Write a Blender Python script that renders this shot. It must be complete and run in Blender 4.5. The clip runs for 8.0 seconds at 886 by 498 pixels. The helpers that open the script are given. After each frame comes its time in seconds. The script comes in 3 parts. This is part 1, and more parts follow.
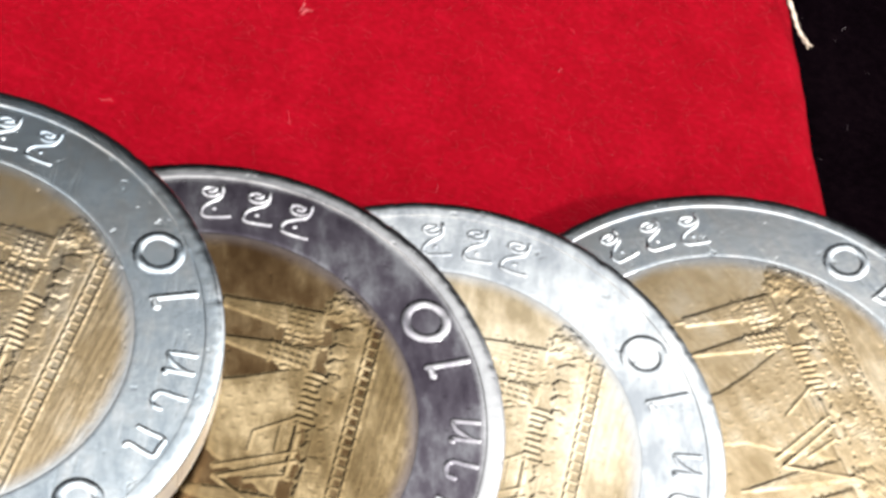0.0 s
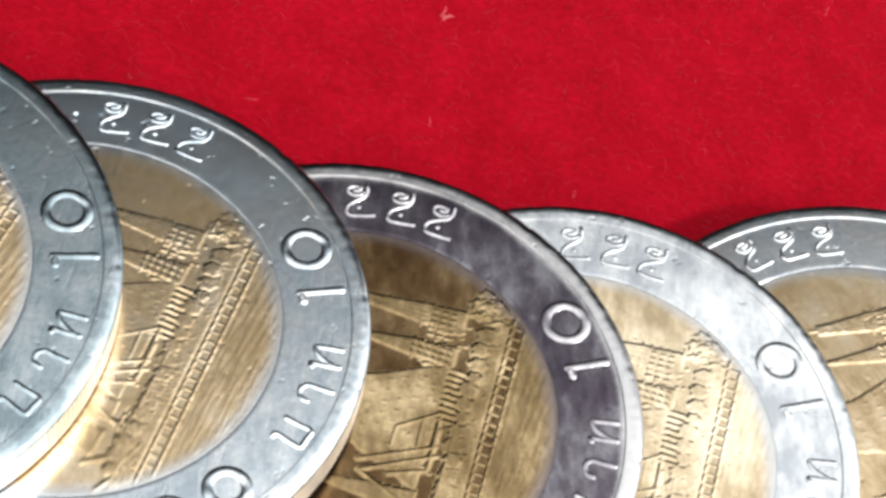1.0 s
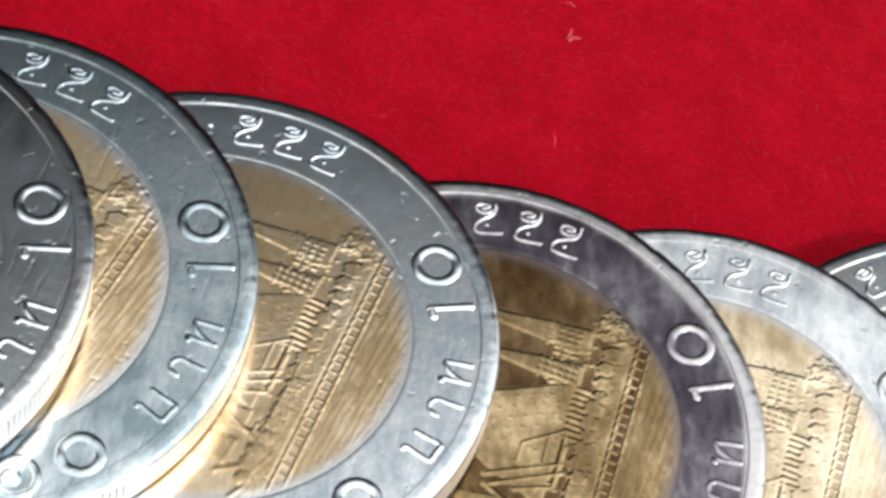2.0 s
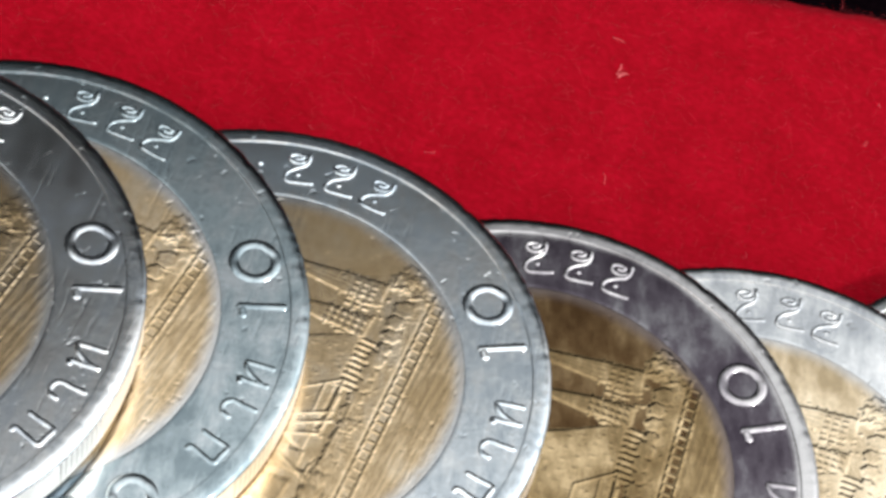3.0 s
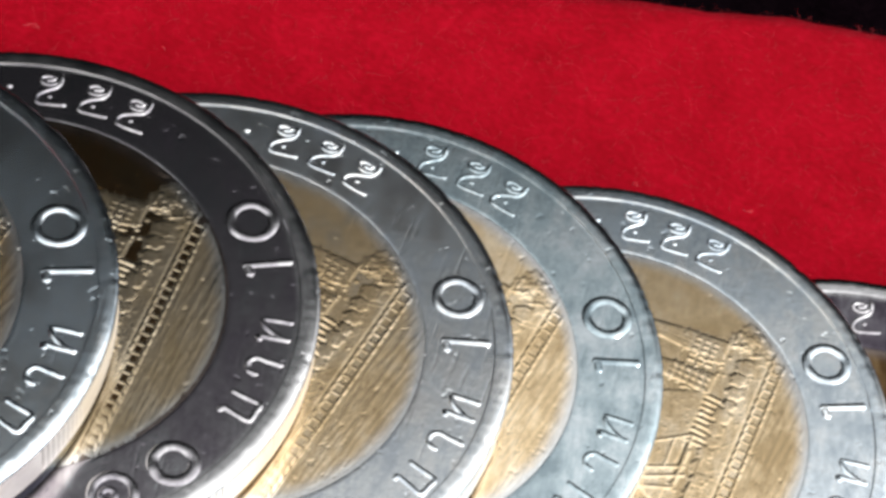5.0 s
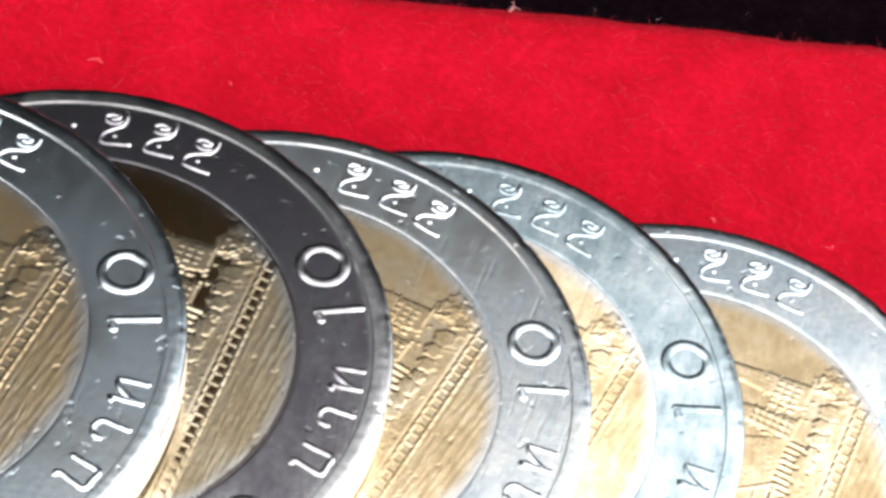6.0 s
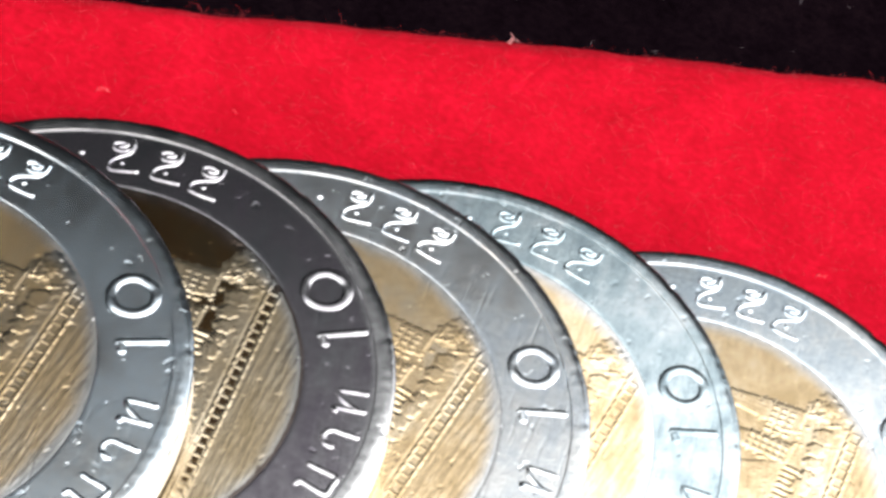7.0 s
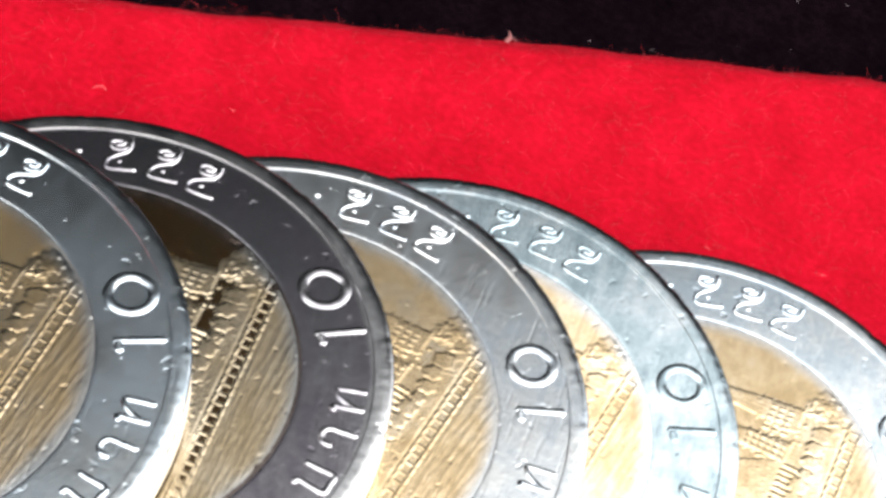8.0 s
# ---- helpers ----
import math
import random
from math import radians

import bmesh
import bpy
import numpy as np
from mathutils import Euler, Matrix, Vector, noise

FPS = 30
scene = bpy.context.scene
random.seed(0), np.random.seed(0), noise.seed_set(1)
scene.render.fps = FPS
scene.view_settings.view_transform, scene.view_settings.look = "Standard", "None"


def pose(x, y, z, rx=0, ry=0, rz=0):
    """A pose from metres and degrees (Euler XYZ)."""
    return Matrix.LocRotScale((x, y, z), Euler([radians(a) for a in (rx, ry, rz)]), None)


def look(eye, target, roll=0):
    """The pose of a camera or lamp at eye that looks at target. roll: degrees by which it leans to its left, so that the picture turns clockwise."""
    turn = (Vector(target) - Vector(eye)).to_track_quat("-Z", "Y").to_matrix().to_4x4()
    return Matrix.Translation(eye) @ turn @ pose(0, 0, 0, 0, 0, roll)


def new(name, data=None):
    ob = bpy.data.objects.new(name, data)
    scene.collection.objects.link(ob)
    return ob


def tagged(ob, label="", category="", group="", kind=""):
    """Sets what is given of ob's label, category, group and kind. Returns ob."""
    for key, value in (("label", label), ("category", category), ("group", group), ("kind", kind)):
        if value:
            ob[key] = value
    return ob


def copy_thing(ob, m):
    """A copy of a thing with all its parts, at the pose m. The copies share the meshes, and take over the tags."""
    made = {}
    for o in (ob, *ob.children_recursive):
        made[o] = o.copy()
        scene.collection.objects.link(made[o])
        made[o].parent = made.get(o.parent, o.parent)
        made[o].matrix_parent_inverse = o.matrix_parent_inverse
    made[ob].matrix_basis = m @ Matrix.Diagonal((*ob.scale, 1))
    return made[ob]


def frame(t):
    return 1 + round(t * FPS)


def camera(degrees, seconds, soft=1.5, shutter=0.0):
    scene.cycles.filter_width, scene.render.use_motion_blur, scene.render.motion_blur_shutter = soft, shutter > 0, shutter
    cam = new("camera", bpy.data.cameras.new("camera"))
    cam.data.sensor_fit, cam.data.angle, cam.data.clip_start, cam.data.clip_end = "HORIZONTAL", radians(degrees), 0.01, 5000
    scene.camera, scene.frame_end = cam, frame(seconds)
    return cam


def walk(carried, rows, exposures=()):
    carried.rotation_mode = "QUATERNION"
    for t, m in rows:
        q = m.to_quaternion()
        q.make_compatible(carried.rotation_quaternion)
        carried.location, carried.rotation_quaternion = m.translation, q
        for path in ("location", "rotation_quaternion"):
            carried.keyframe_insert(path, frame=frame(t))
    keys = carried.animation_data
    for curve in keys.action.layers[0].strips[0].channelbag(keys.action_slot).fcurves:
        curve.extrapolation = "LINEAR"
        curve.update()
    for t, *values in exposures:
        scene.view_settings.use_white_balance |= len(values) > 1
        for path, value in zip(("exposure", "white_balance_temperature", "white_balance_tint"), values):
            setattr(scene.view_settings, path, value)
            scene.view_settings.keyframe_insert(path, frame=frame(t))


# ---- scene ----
cam = camera(19.30, 8.0, soft=3.4)
PATH = [
    (0.0, -0.01533, -0.04787, 0.10498, 27.645, -21.220, 1.023),
    (0.2, -0.01569, -0.04796, 0.10476, 27.683, -21.199, 1.075),
    (0.5, -0.01571, -0.04827, 0.10488, 27.768, -21.058, 1.146),
    (0.7, -0.01781, -0.04890, 0.10490, 27.683, -21.110, 1.657),
    (1.0, -0.01853, -0.04976, 0.10483, 27.505, -20.372, 3.015),
    (1.2, -0.01965, -0.05062, 0.10479, 27.559, -20.354, 3.624),
    (1.5, -0.02046, -0.05076, 0.10478, 27.373, -20.090, 4.148),
    (1.7, -0.02091, -0.05089, 0.10493, 27.274, -19.824, 4.594),
    (2.8, -0.02321, -0.04908, 0.10439, 27.275, -19.790, 5.306),
    (3.0, -0.02298, -0.04932, 0.10460, 27.310, -19.401, 5.454),
    (3.5, -0.02628, -0.05080, 0.10376, 27.479, -19.575, 5.710),
    (3.7, -0.02826, -0.05232, 0.10401, 27.697, -19.481, 6.022),
    (4.0, -0.03135, -0.05205, 0.10361, 27.413, -19.559, 6.222),
    (4.5, -0.03429, -0.05198, 0.10351, 27.296, -19.341, 6.592),
    (5.0, -0.03739, -0.05095, 0.10286, 27.360, -19.407, 6.988),
    (5.2, -0.03806, -0.05012, 0.10264, 27.485, -19.178, 7.086),
    (6.3, -0.03869, -0.04723, 0.10048, 26.806, -18.501, 7.648),
    (6.5, -0.03958, -0.04907, 0.10179, 27.832, -18.975, 7.456),
    (7.0, -0.03917, -0.04916, 0.10202, 27.873, -18.778, 7.492),
    (7.5, -0.03916, -0.04909, 0.10211, 27.844, -18.744, 7.463),
    (8.0, -0.03929, -0.04922, 0.10176, 27.929, -18.907, 7.416),
]
EXPOSURE = [(0.0, -0.20), (1.0, -0.34), (1.7, -0.46), (2.8, -0.60), (3.5, -0.58), (4.5, -0.56), (5.2, -0.46), (6.3, 0.42), (8.0, 0.46)]
walk(cam, [(r[0], pose(*r[1:])) for r in PATH], EXPOSURE)

MM = 0.001

# ---------------------------------------------------------------- light
# bright haze overhead that fades towards the horizon, and a veiled sun from the near right
SKY = 1.0
world = bpy.data.worlds.new("hazy_sky")
scene.world = world
world.use_nodes = True
wt = world.node_tree
tc = wt.nodes.new("ShaderNodeTexCoord")
dot = wt.nodes.new("ShaderNodeVectorMath")
dot.operation = "DOT_PRODUCT"
dot.inputs[1].default_value = Vector((0.10, -0.50, 0.86)).normalized()
wt.links.new(tc.outputs["Generated"], dot.inputs[0])
glow = wt.nodes.new("ShaderNodeValToRGB")
glow.color_ramp.interpolation = "LINEAR"
SKY_STOPS = [(0.0, (0.008, 0.009, 0.010)), (0.10, (0.020, 0.022, 0.025)), (0.15, (0.040, 0.043, 0.047)), (0.20, (0.12, 0.125, 0.129)), (0.24, (0.40, 0.405, 0.405)), (0.28, (1.05, 1.05, 1.04)),
             (0.32, (1.95, 1.96, 1.95)), (0.36, (2.7, 2.71, 2.68)), (0.40, (3.2, 3.2, 3.15)), (0.46, (3.6, 3.58, 3.5)), (0.60, (3.8, 3.76, 3.7)), (1.0, (3.9, 3.85, 3.8))]
el = glow.color_ramp.elements
el[0].position, el[0].color = SKY_STOPS[0][0], (*SKY_STOPS[0][1], 1)
el[1].position, el[1].color = SKY_STOPS[-1][0], (*SKY_STOPS[-1][1], 1)
for pos, col in SKY_STOPS[1:-1]:
    el.new(pos).color = (*col, 1)
wt.links.new(dot.outputs["Value"], glow.inputs["Fac"])
# the haze also brightens broadly towards the sun's side
side = wt.nodes.new("ShaderNodeVectorMath")
side.operation = "DOT_PRODUCT"
side.inputs[1].default_value = Vector((0.88, -0.12, 0.46)).normalized()
wt.links.new(tc.outputs["Generated"], side.inputs[0])
veil = wt.nodes.new("ShaderNodeMapRange")
veil.interpolation_type = "SMOOTHSTEP"
veil.inputs["From Min"].default_value = 0.42
veil.inputs["From Max"].default_value = 0.80
veil.inputs["To Max"].default_value = 2.4
wt.links.new(side.outputs["Value"], veil.inputs["Value"])
both = wt.nodes.new("ShaderNodeVectorMath")
both.operation = "ADD"
wt.links.new(glow.outputs["Color"], both.inputs[0])
wt.links.new(veil.outputs["Result"], both.inputs[1])
wt.links.new(both.outputs[0], wt.nodes["Background"].inputs["Color"])
wt.nodes["Background"].inputs["Strength"].default_value = SKY

sun_data = bpy.data.lights.new("sun", "SUN")
sun_data.energy, sun_data.angle, sun_data.color = 3.8, radians(4.0), (1.0, 0.96, 0.90)
sun = new("sun", sun_data)
sun.matrix_world = look((0.48, -0.32, 0.82), (0, 0, 0))

# ---------------------------------------------------------------- materials


def material(name):
    m = bpy.data.materials.new(name)
    m.use_nodes = True
    t = m.node_tree
    return m, t, t.nodes["Principled BSDF"]


def node(t, kind, **vals):
    n = t.nodes.new(kind)
    for k, v in vals.items():
        n.inputs[k].default_value = v
    return n


def ramp(t, source, stops):
    n = t.nodes.new("ShaderNodeValToRGB")
    e = n.color_ramp.elements
    e[0].position, e[0].color = stops[0][0], (*stops[0][1], 1)
    e[1].position, e[1].color = stops[-1][0], (*stops[-1][1], 1)
    for pos, col in stops[1:-1]:
        x = e.new(pos)
        x.color = (*col, 1)
    t.links.new(source, n.inputs["Fac"])
    return n


def grey(v):
    return (v, v, v)


def coin_metal(name, dark, mid, light, rough_lo, rough_hi, smear=None, rim_glint=None):
    """Struck coin metal: patches of tarnish, hairline scratches, fine grain."""
    m, t, b = material(name)
    link = t.links.new
    tc = t.nodes.new("ShaderNodeTexCoord")
    info = t.nodes.new("ShaderNodeObjectInfo")
    shift = t.nodes.new("ShaderNodeVectorMath")
    shift.operation = "ADD"
    spread = t.nodes.new("ShaderNodeMath")
    spread.operation = "MULTIPLY"
    spread.inputs[1].default_value = 0.9
    link(info.outputs["Random"], spread.inputs[0])
    link(tc.outputs["Object"], shift.inputs[0])
    link(spread.outputs[0], shift.inputs[1])
    stain = node(t, "ShaderNodeTexNoise", Scale=215.0, Detail=8.0, Roughness=0.66)
    grain = node(t, "ShaderNodeTexNoise", Scale=2600.0, Detail=4.0, Roughness=0.6)
    link(shift.outputs[0], stain.inputs["Vector"])
    link(shift.outputs[0], grain.inputs["Vector"])
    scratches = []
    for turn, scale in ((0.5, 2900.0), (-0.7, 3600.0), (1.9, 3200.0)):
        mp = t.nodes.new("ShaderNodeMapping")
        mp.inputs["Rotation"].default_value = (0, 0, turn)
        mp.inputs["Scale"].default_value = (1.0, 0.10, 1.0)
        link(shift.outputs[0], mp.inputs["Vector"])
        n = node(t, "ShaderNodeTexNoise", Scale=scale, Detail=2.0, Roughness=0.5)
        link(mp.outputs[0], n.inputs["Vector"])
        r = ramp(t, n.outputs["Fac"], [(0.66, grey(0)), (0.72, grey(1))])
        scratches.append(r.outputs["Color"])
    add = t.nodes.new("ShaderNodeMath")
    add.operation = "ADD"
    link(scratches[0], add.inputs[0])
    link(scratches[1], add.inputs[1])
    add2 = t.nodes.new("ShaderNodeMath")
    add2.operation = "ADD"
    link(add.outputs[0], add2.inputs[0])
    link(scratches[2], add2.inputs[1])
    # cloudy tarnish at two sizes, the smaller drawn out into short streaks
    streak = t.nodes.new("ShaderNodeMapping")
    streak.inputs["Rotation"].default_value = (0, 0, 0.9)
    streak.inputs["Scale"].default_value = (1.0, 0.4, 1.0)
    link(shift.outputs[0], streak.inputs["Vector"])
    cloud = node(t, "ShaderNodeTexNoise", Scale=1050.0, Detail=6.0, Roughness=0.65)
    link(streak.outputs[0], cloud.inputs["Vector"])
    blotch = t.nodes.new("ShaderNodeMix")
    blotch.inputs["Factor"].default_value = 0.45
    link(stain.outputs["Fac"], blotch.inputs["A"])
    link(cloud.outputs["Fac"], blotch.inputs["B"])
    col = ramp(t, blotch.outputs["Result"], [(0.41, dark), (0.5, mid), (0.60, light)])
    edge_tone, start, end, stray = (smear, 0.0089, 0.0099, 0.0010) if smear else (rim_glint, 0.0124, 0.0129, 0.0009)
    if edge_tone is None:
        link(col.outputs["Color"], b.inputs["Base Color"])
    else:
        # the ring's metal smeared over the centre's edge, or a painted glint along the raised rim
        far = t.nodes.new("ShaderNodeVectorMath")
        far.operation = "LENGTH"
        link(tc.outputs["Object"], far.inputs[0])
        wobble = t.nodes.new("ShaderNodeMath")
        wobble.operation = "MULTIPLY_ADD"
        wobble.inputs[1].default_value = stray
        link(stain.outputs["Fac"], wobble.inputs[0])
        link(far.outputs["Value"], wobble.inputs[2])
        reach = t.nodes.new("ShaderNodeMapRange")
        reach.interpolation_type = "SMOOTHSTEP"
        reach.inputs["From Min"].default_value = start
        reach.inputs["From Max"].default_value = end
        link(wobble.outputs[0], reach.inputs["Value"])
        mixed = t.nodes.new("ShaderNodeMix")
        mixed.data_type = "RGBA"
        mixed.inputs["B"].default_value = (*edge_tone, 1)
        link(reach.outputs["Result"], mixed.inputs["Factor"])
        link(col.outputs["Color"], mixed.inputs["A"])
        link(mixed.outputs["Result"], b.inputs["Base Color"])
    b.inputs["Metallic"].default_value = 1.0
    rr = ramp(t, blotch.outputs["Result"], [(0.38, grey(rough_hi)), (0.62, grey(rough_lo))])
    link(rr.outputs["Color"], b.inputs["Roughness"])
    bump = node(t, "ShaderNodeBump", Strength=0.10, Distance=0.00003)
    link(grain.outputs["Fac"], bump.inputs["Height"])
    bump2 = node(t, "ShaderNodeBump", Strength=0.16, Distance=0.000012)
    bump2.invert = True
    link(add2.outputs[0], bump2.inputs["Height"])
    link(bump.outputs["Normal"], bump2.inputs["Normal"])
    wave = node(t, "ShaderNodeTexNoise", Scale=330.0, Detail=2.0)
    link(shift.outputs[0], wave.inputs["Vector"])
    bump3 = node(t, "ShaderNodeBump", Strength=0.13, Distance=0.00006)
    link(wave.outputs["Fac"], bump3.inputs["Height"])
    link(bump2.outputs["Normal"], bump3.inputs["Normal"])
    speck = node(t, "ShaderNodeTexNoise", Scale=1500.0, Detail=3.0, Roughness=0.55)
    link(shift.outputs[0], speck.inputs["Vector"])
    pits = ramp(t, speck.outputs["Fac"], [(0.66, grey(0)), (0.72, grey(1))])
    bump4 = node(t, "ShaderNodeBump", Strength=0.35, Distance=0.00002)
    bump4.invert = True
    link(pits.outputs["Color"], bump4.inputs["Height"])
    link(bump3.outputs["Normal"], bump4.inputs["Normal"])
    link(bump4.outputs["Normal"], b.inputs["Normal"])
    return m


# ring metals darkened to paint in the dark surroundings that coins 2 and 6 mirror
STEEL_DARK_SHADE = coin_metal("dark_shaded_cupronickel", (0.036, 0.030, 0.040), (0.068, 0.060, 0.074), (0.150, 0.148, 0.162), 0.11, 0.20, None, (0.40, 0.40, 0.41))
STEEL_SHADE = coin_metal("shaded_cupronickel", (0.125, 0.115, 0.135), (0.20, 0.19, 0.21), (0.31, 0.31, 0.33), 0.12, 0.22, None, (0.45, 0.45, 0.46))
# paler metals that paint glints on the dark coins' raised parts
STEEL_GLINT = coin_metal("glint_cupronickel", (0.22, 0.21, 0.235), (0.31, 0.30, 0.32), (0.46, 0.455, 0.47), 0.15, 0.26)
BRONZE_GLINT = coin_metal("glint_bronze", (0.13, 0.09, 0.044), (0.20, 0.145, 0.075), (0.36, 0.275, 0.16), 0.16, 0.27, (0.14, 0.12, 0.12))
# centre bronze with the same dark reflection put into its colour
BRONZE_SHADE = coin_metal("shaded_bronze", (0.048, 0.027, 0.012), (0.080, 0.049, 0.023), (0.145, 0.10, 0.052), 0.14, 0.25, (0.125, 0.105, 0.10))
STEEL = coin_metal("cupronickel", (0.37, 0.405, 0.445), (0.51, 0.54, 0.565), (0.65, 0.655, 0.66), 0.12, 0.23)
STEEL_BLUE = coin_metal("bluish_cupronickel", (0.36, 0.415, 0.465), (0.50, 0.555, 0.60), (0.68, 0.71, 0.73), 0.12, 0.23)
STEEL_TEAL = coin_metal("greenish_cupronickel", (0.19, 0.24, 0.268), (0.295, 0.355, 0.385), (0.425, 0.47, 0.50), 0.12, 0.23)
STEEL_GREY = coin_metal("grey_cupronickel", (0.28, 0.30, 0.325), (0.39, 0.41, 0.43), (0.52, 0.535, 0.55), 0.12, 0.23)
BRONZE_GREY = coin_metal("dull_bronze", (0.29, 0.23, 0.145), (0.41, 0.335, 0.23), (0.54, 0.46, 0.34), 0.15, 0.26, (0.36, 0.375, 0.39))
BRONZE = coin_metal("aluminium_bronze", (0.385, 0.285, 0.162), (0.54, 0.415, 0.258), (0.68, 0.56, 0.40), 0.15, 0.26, (0.50, 0.52, 0.54))


EDGE = coin_metal("worn_edge_metal", (0.66, 0.64, 0.61), (0.76, 0.73, 0.69), (0.84, 0.81, 0.77), 0.40, 0.54)


def shade_grooves(m):
    """Groove shade painted into the edge's colour, darker at smaller radius."""
    t = m.node_tree
    b = t.nodes["Principled BSDF"]
    clean = b.inputs["Base Color"].links[0].from_socket
    tc = t.nodes.new("ShaderNodeTexCoord")
    flat = t.nodes.new("ShaderNodeVectorMath")
    flat.operation = "MULTIPLY"
    flat.inputs[1].default_value = (1, 1, 0)
    t.links.new(tc.outputs["Object"], flat.inputs[0])
    far = t.nodes.new("ShaderNodeVectorMath")
    far.operation = "LENGTH"
    t.links.new(flat.outputs[0], far.inputs[0])
    reach = t.nodes.new("ShaderNodeMapRange")
    reach.inputs["From Min"].default_value = 0.01294
    reach.inputs["From Max"].default_value = 0.01308
    t.links.new(far.outputs["Value"], reach.inputs["Value"])
    mixed = t.nodes.new("ShaderNodeMix")
    mixed.data_type = "RGBA"
    mixed.inputs["A"].default_value = (0.10, 0.07, 0.05, 1)
    t.links.new(reach.outputs["Result"], mixed.inputs["Factor"])
    t.links.new(clean, mixed.inputs["B"])
    t.links.new(mixed.outputs["Result"], b.inputs["Base Color"])


shade_grooves(EDGE)


def cloth(name, dark, mid, light, sheen, tint, gloss=0.03):
    m, t, b = material(name)
    link = t.links.new
    tc = t.nodes.new("ShaderNodeTexCoord")
    nap = node(t, "ShaderNodeTexNoise", Scale=330.0, Detail=5.0, Roughness=0.6)
    fine = node(t, "ShaderNodeTexNoise", Scale=3200.0, Detail=5.0, Roughness=0.7)
    mp = t.nodes.new("ShaderNodeMapping")
    mp.inputs["Rotation"].default_value = (0, 0, 0.35)
    mp.inputs["Scale"].default_value = (0.7, 1.0, 1.0)
    link(tc.outputs["Object"], nap.inputs["Vector"])
    link(tc.outputs["Object"], mp.inputs["Vector"])
    link(mp.outputs[0], fine.inputs["Vector"])
    mix = t.nodes.new("ShaderNodeMath")
    mix.operation = "MULTIPLY_ADD"
    mix.inputs[1].default_value = 0.62
    link(fine.outputs["Fac"], mix.inputs[0])
    half = t.nodes.new("ShaderNodeMath")
    half.operation = "MULTIPLY"
    half.inputs[1].default_value = 0.38
    link(nap.outputs["Fac"], half.inputs[0])
    link(half.outputs[0], mix.inputs[2])
    col = ramp(t, mix.outputs[0], [(0.34, dark), (0.5, mid), (0.66, light)])
    link(col.outputs["Color"], b.inputs["Base Color"])
    b.inputs["Roughness"].default_value = 0.95
    b.inputs["Specular IOR Level"].default_value = gloss
    b.inputs["Sheen Weight"].default_value = sheen
    b.inputs["Sheen Tint"].default_value = (*tint, 1)
    b.inputs["Sheen Roughness"].default_value = 0.5
    bump = node(t, "ShaderNodeBump", Strength=0.6, Distance=0.0002)
    link(fine.outputs["Fac"], bump.inputs["Height"])
    link(bump.outputs["Normal"], b.inputs["Normal"])
    return m


RED = cloth("red_felt", (0.108, 0.0003, 0.0026), (0.148, 0.0006, 0.0046), (0.194, 0.0013, 0.0076), 0.006, (1.0, 0.25, 0.3))
BLACK = cloth("black_cloth", (0.0006, 0.0003, 0.0005), (0.0012, 0.0006, 0.0010), (0.0022, 0.0011, 0.0016), 0.0, (0.6, 0.5, 0.7), 0.0)


def plain(name, colour, rough, scale, depth):
    m, t, b = material(name)
    tc = t.nodes.new("ShaderNodeTexCoord")
    n = node(t, "ShaderNodeTexNoise", Scale=scale, Detail=4.0)
    t.links.new(tc.outputs["Object"], n.inputs["Vector"])
    lo, hi = tuple(c * (1 - depth) for c in colour), tuple(min(1, c * (1 + depth)) for c in colour)
    r = ramp(t, n.outputs["Fac"], [(0.3, lo), (0.7, hi)])
    t.links.new(r.outputs["Color"], b.inputs["Base Color"])
    b.inputs["Roughness"].default_value = rough
    return m


FIBRE_RED = plain("red_fibre", (0.21, 0.002, 0.007), 0.7, 900, 0.35)
FIBRE_PINK = plain("pink_fibre", (0.46, 0.05, 0.07), 0.7, 900, 0.4)
FIBRE_PALE = plain("pale_lint", (0.72, 0.30, 0.30), 0.7, 900, 0.25)
THREAD = plain("natural_thread", (0.62, 0.50, 0.40), 0.8, 2000, 0.3)

# ---------------------------------------------------------------- builders


def mesh_object(name, bm, mat, parent=None, label="", smooth=True):
    me = bpy.data.meshes.new(name)
    bm.normal_update()
    bm.to_mesh(me)
    bm.free()
    me.materials.append(mat)
    if smooth:
        me.shade_smooth()
    ob = new(name, me)
    if parent is not None:
        ob.parent = parent
    if label:
        tagged(ob, label)
    return ob


def data_object(name, verts, faces, mat, parent=None, label=""):
    me = bpy.data.meshes.new(name)
    me.from_pydata([tuple(v) for v in verts], [], [tuple(f) for f in faces])
    me.validate()
    me.materials.append(mat)
    me.shade_smooth()
    ob = new(name, me)
    if parent is not None:
        ob.parent = parent
    if label:
        tagged(ob, label)
    return ob


def smooth_line(points, steps=6):
    """A rounded line through the given points."""
    p = [Vector(q) for q in points]
    if len(p) < 3:
        return [p[0].lerp(p[-1], i / 4) for i in range(5)]
    ext = [p[0] * 2 - p[1]] + p + [p[-1] * 2 - p[-2]]
    out = []
    for i in range(1, len(ext) - 2):
        a, b, c, d = ext[i - 1:i + 3]
        for s in range(steps):
            u = s / steps
            out.append(0.5 * (2 * b + (c - a) * u + (2 * a - 5 * b + 4 * c - d) * u * u + (3 * b - a - 3 * c + d) * u ** 3))
    out.append(p[-1])
    return out


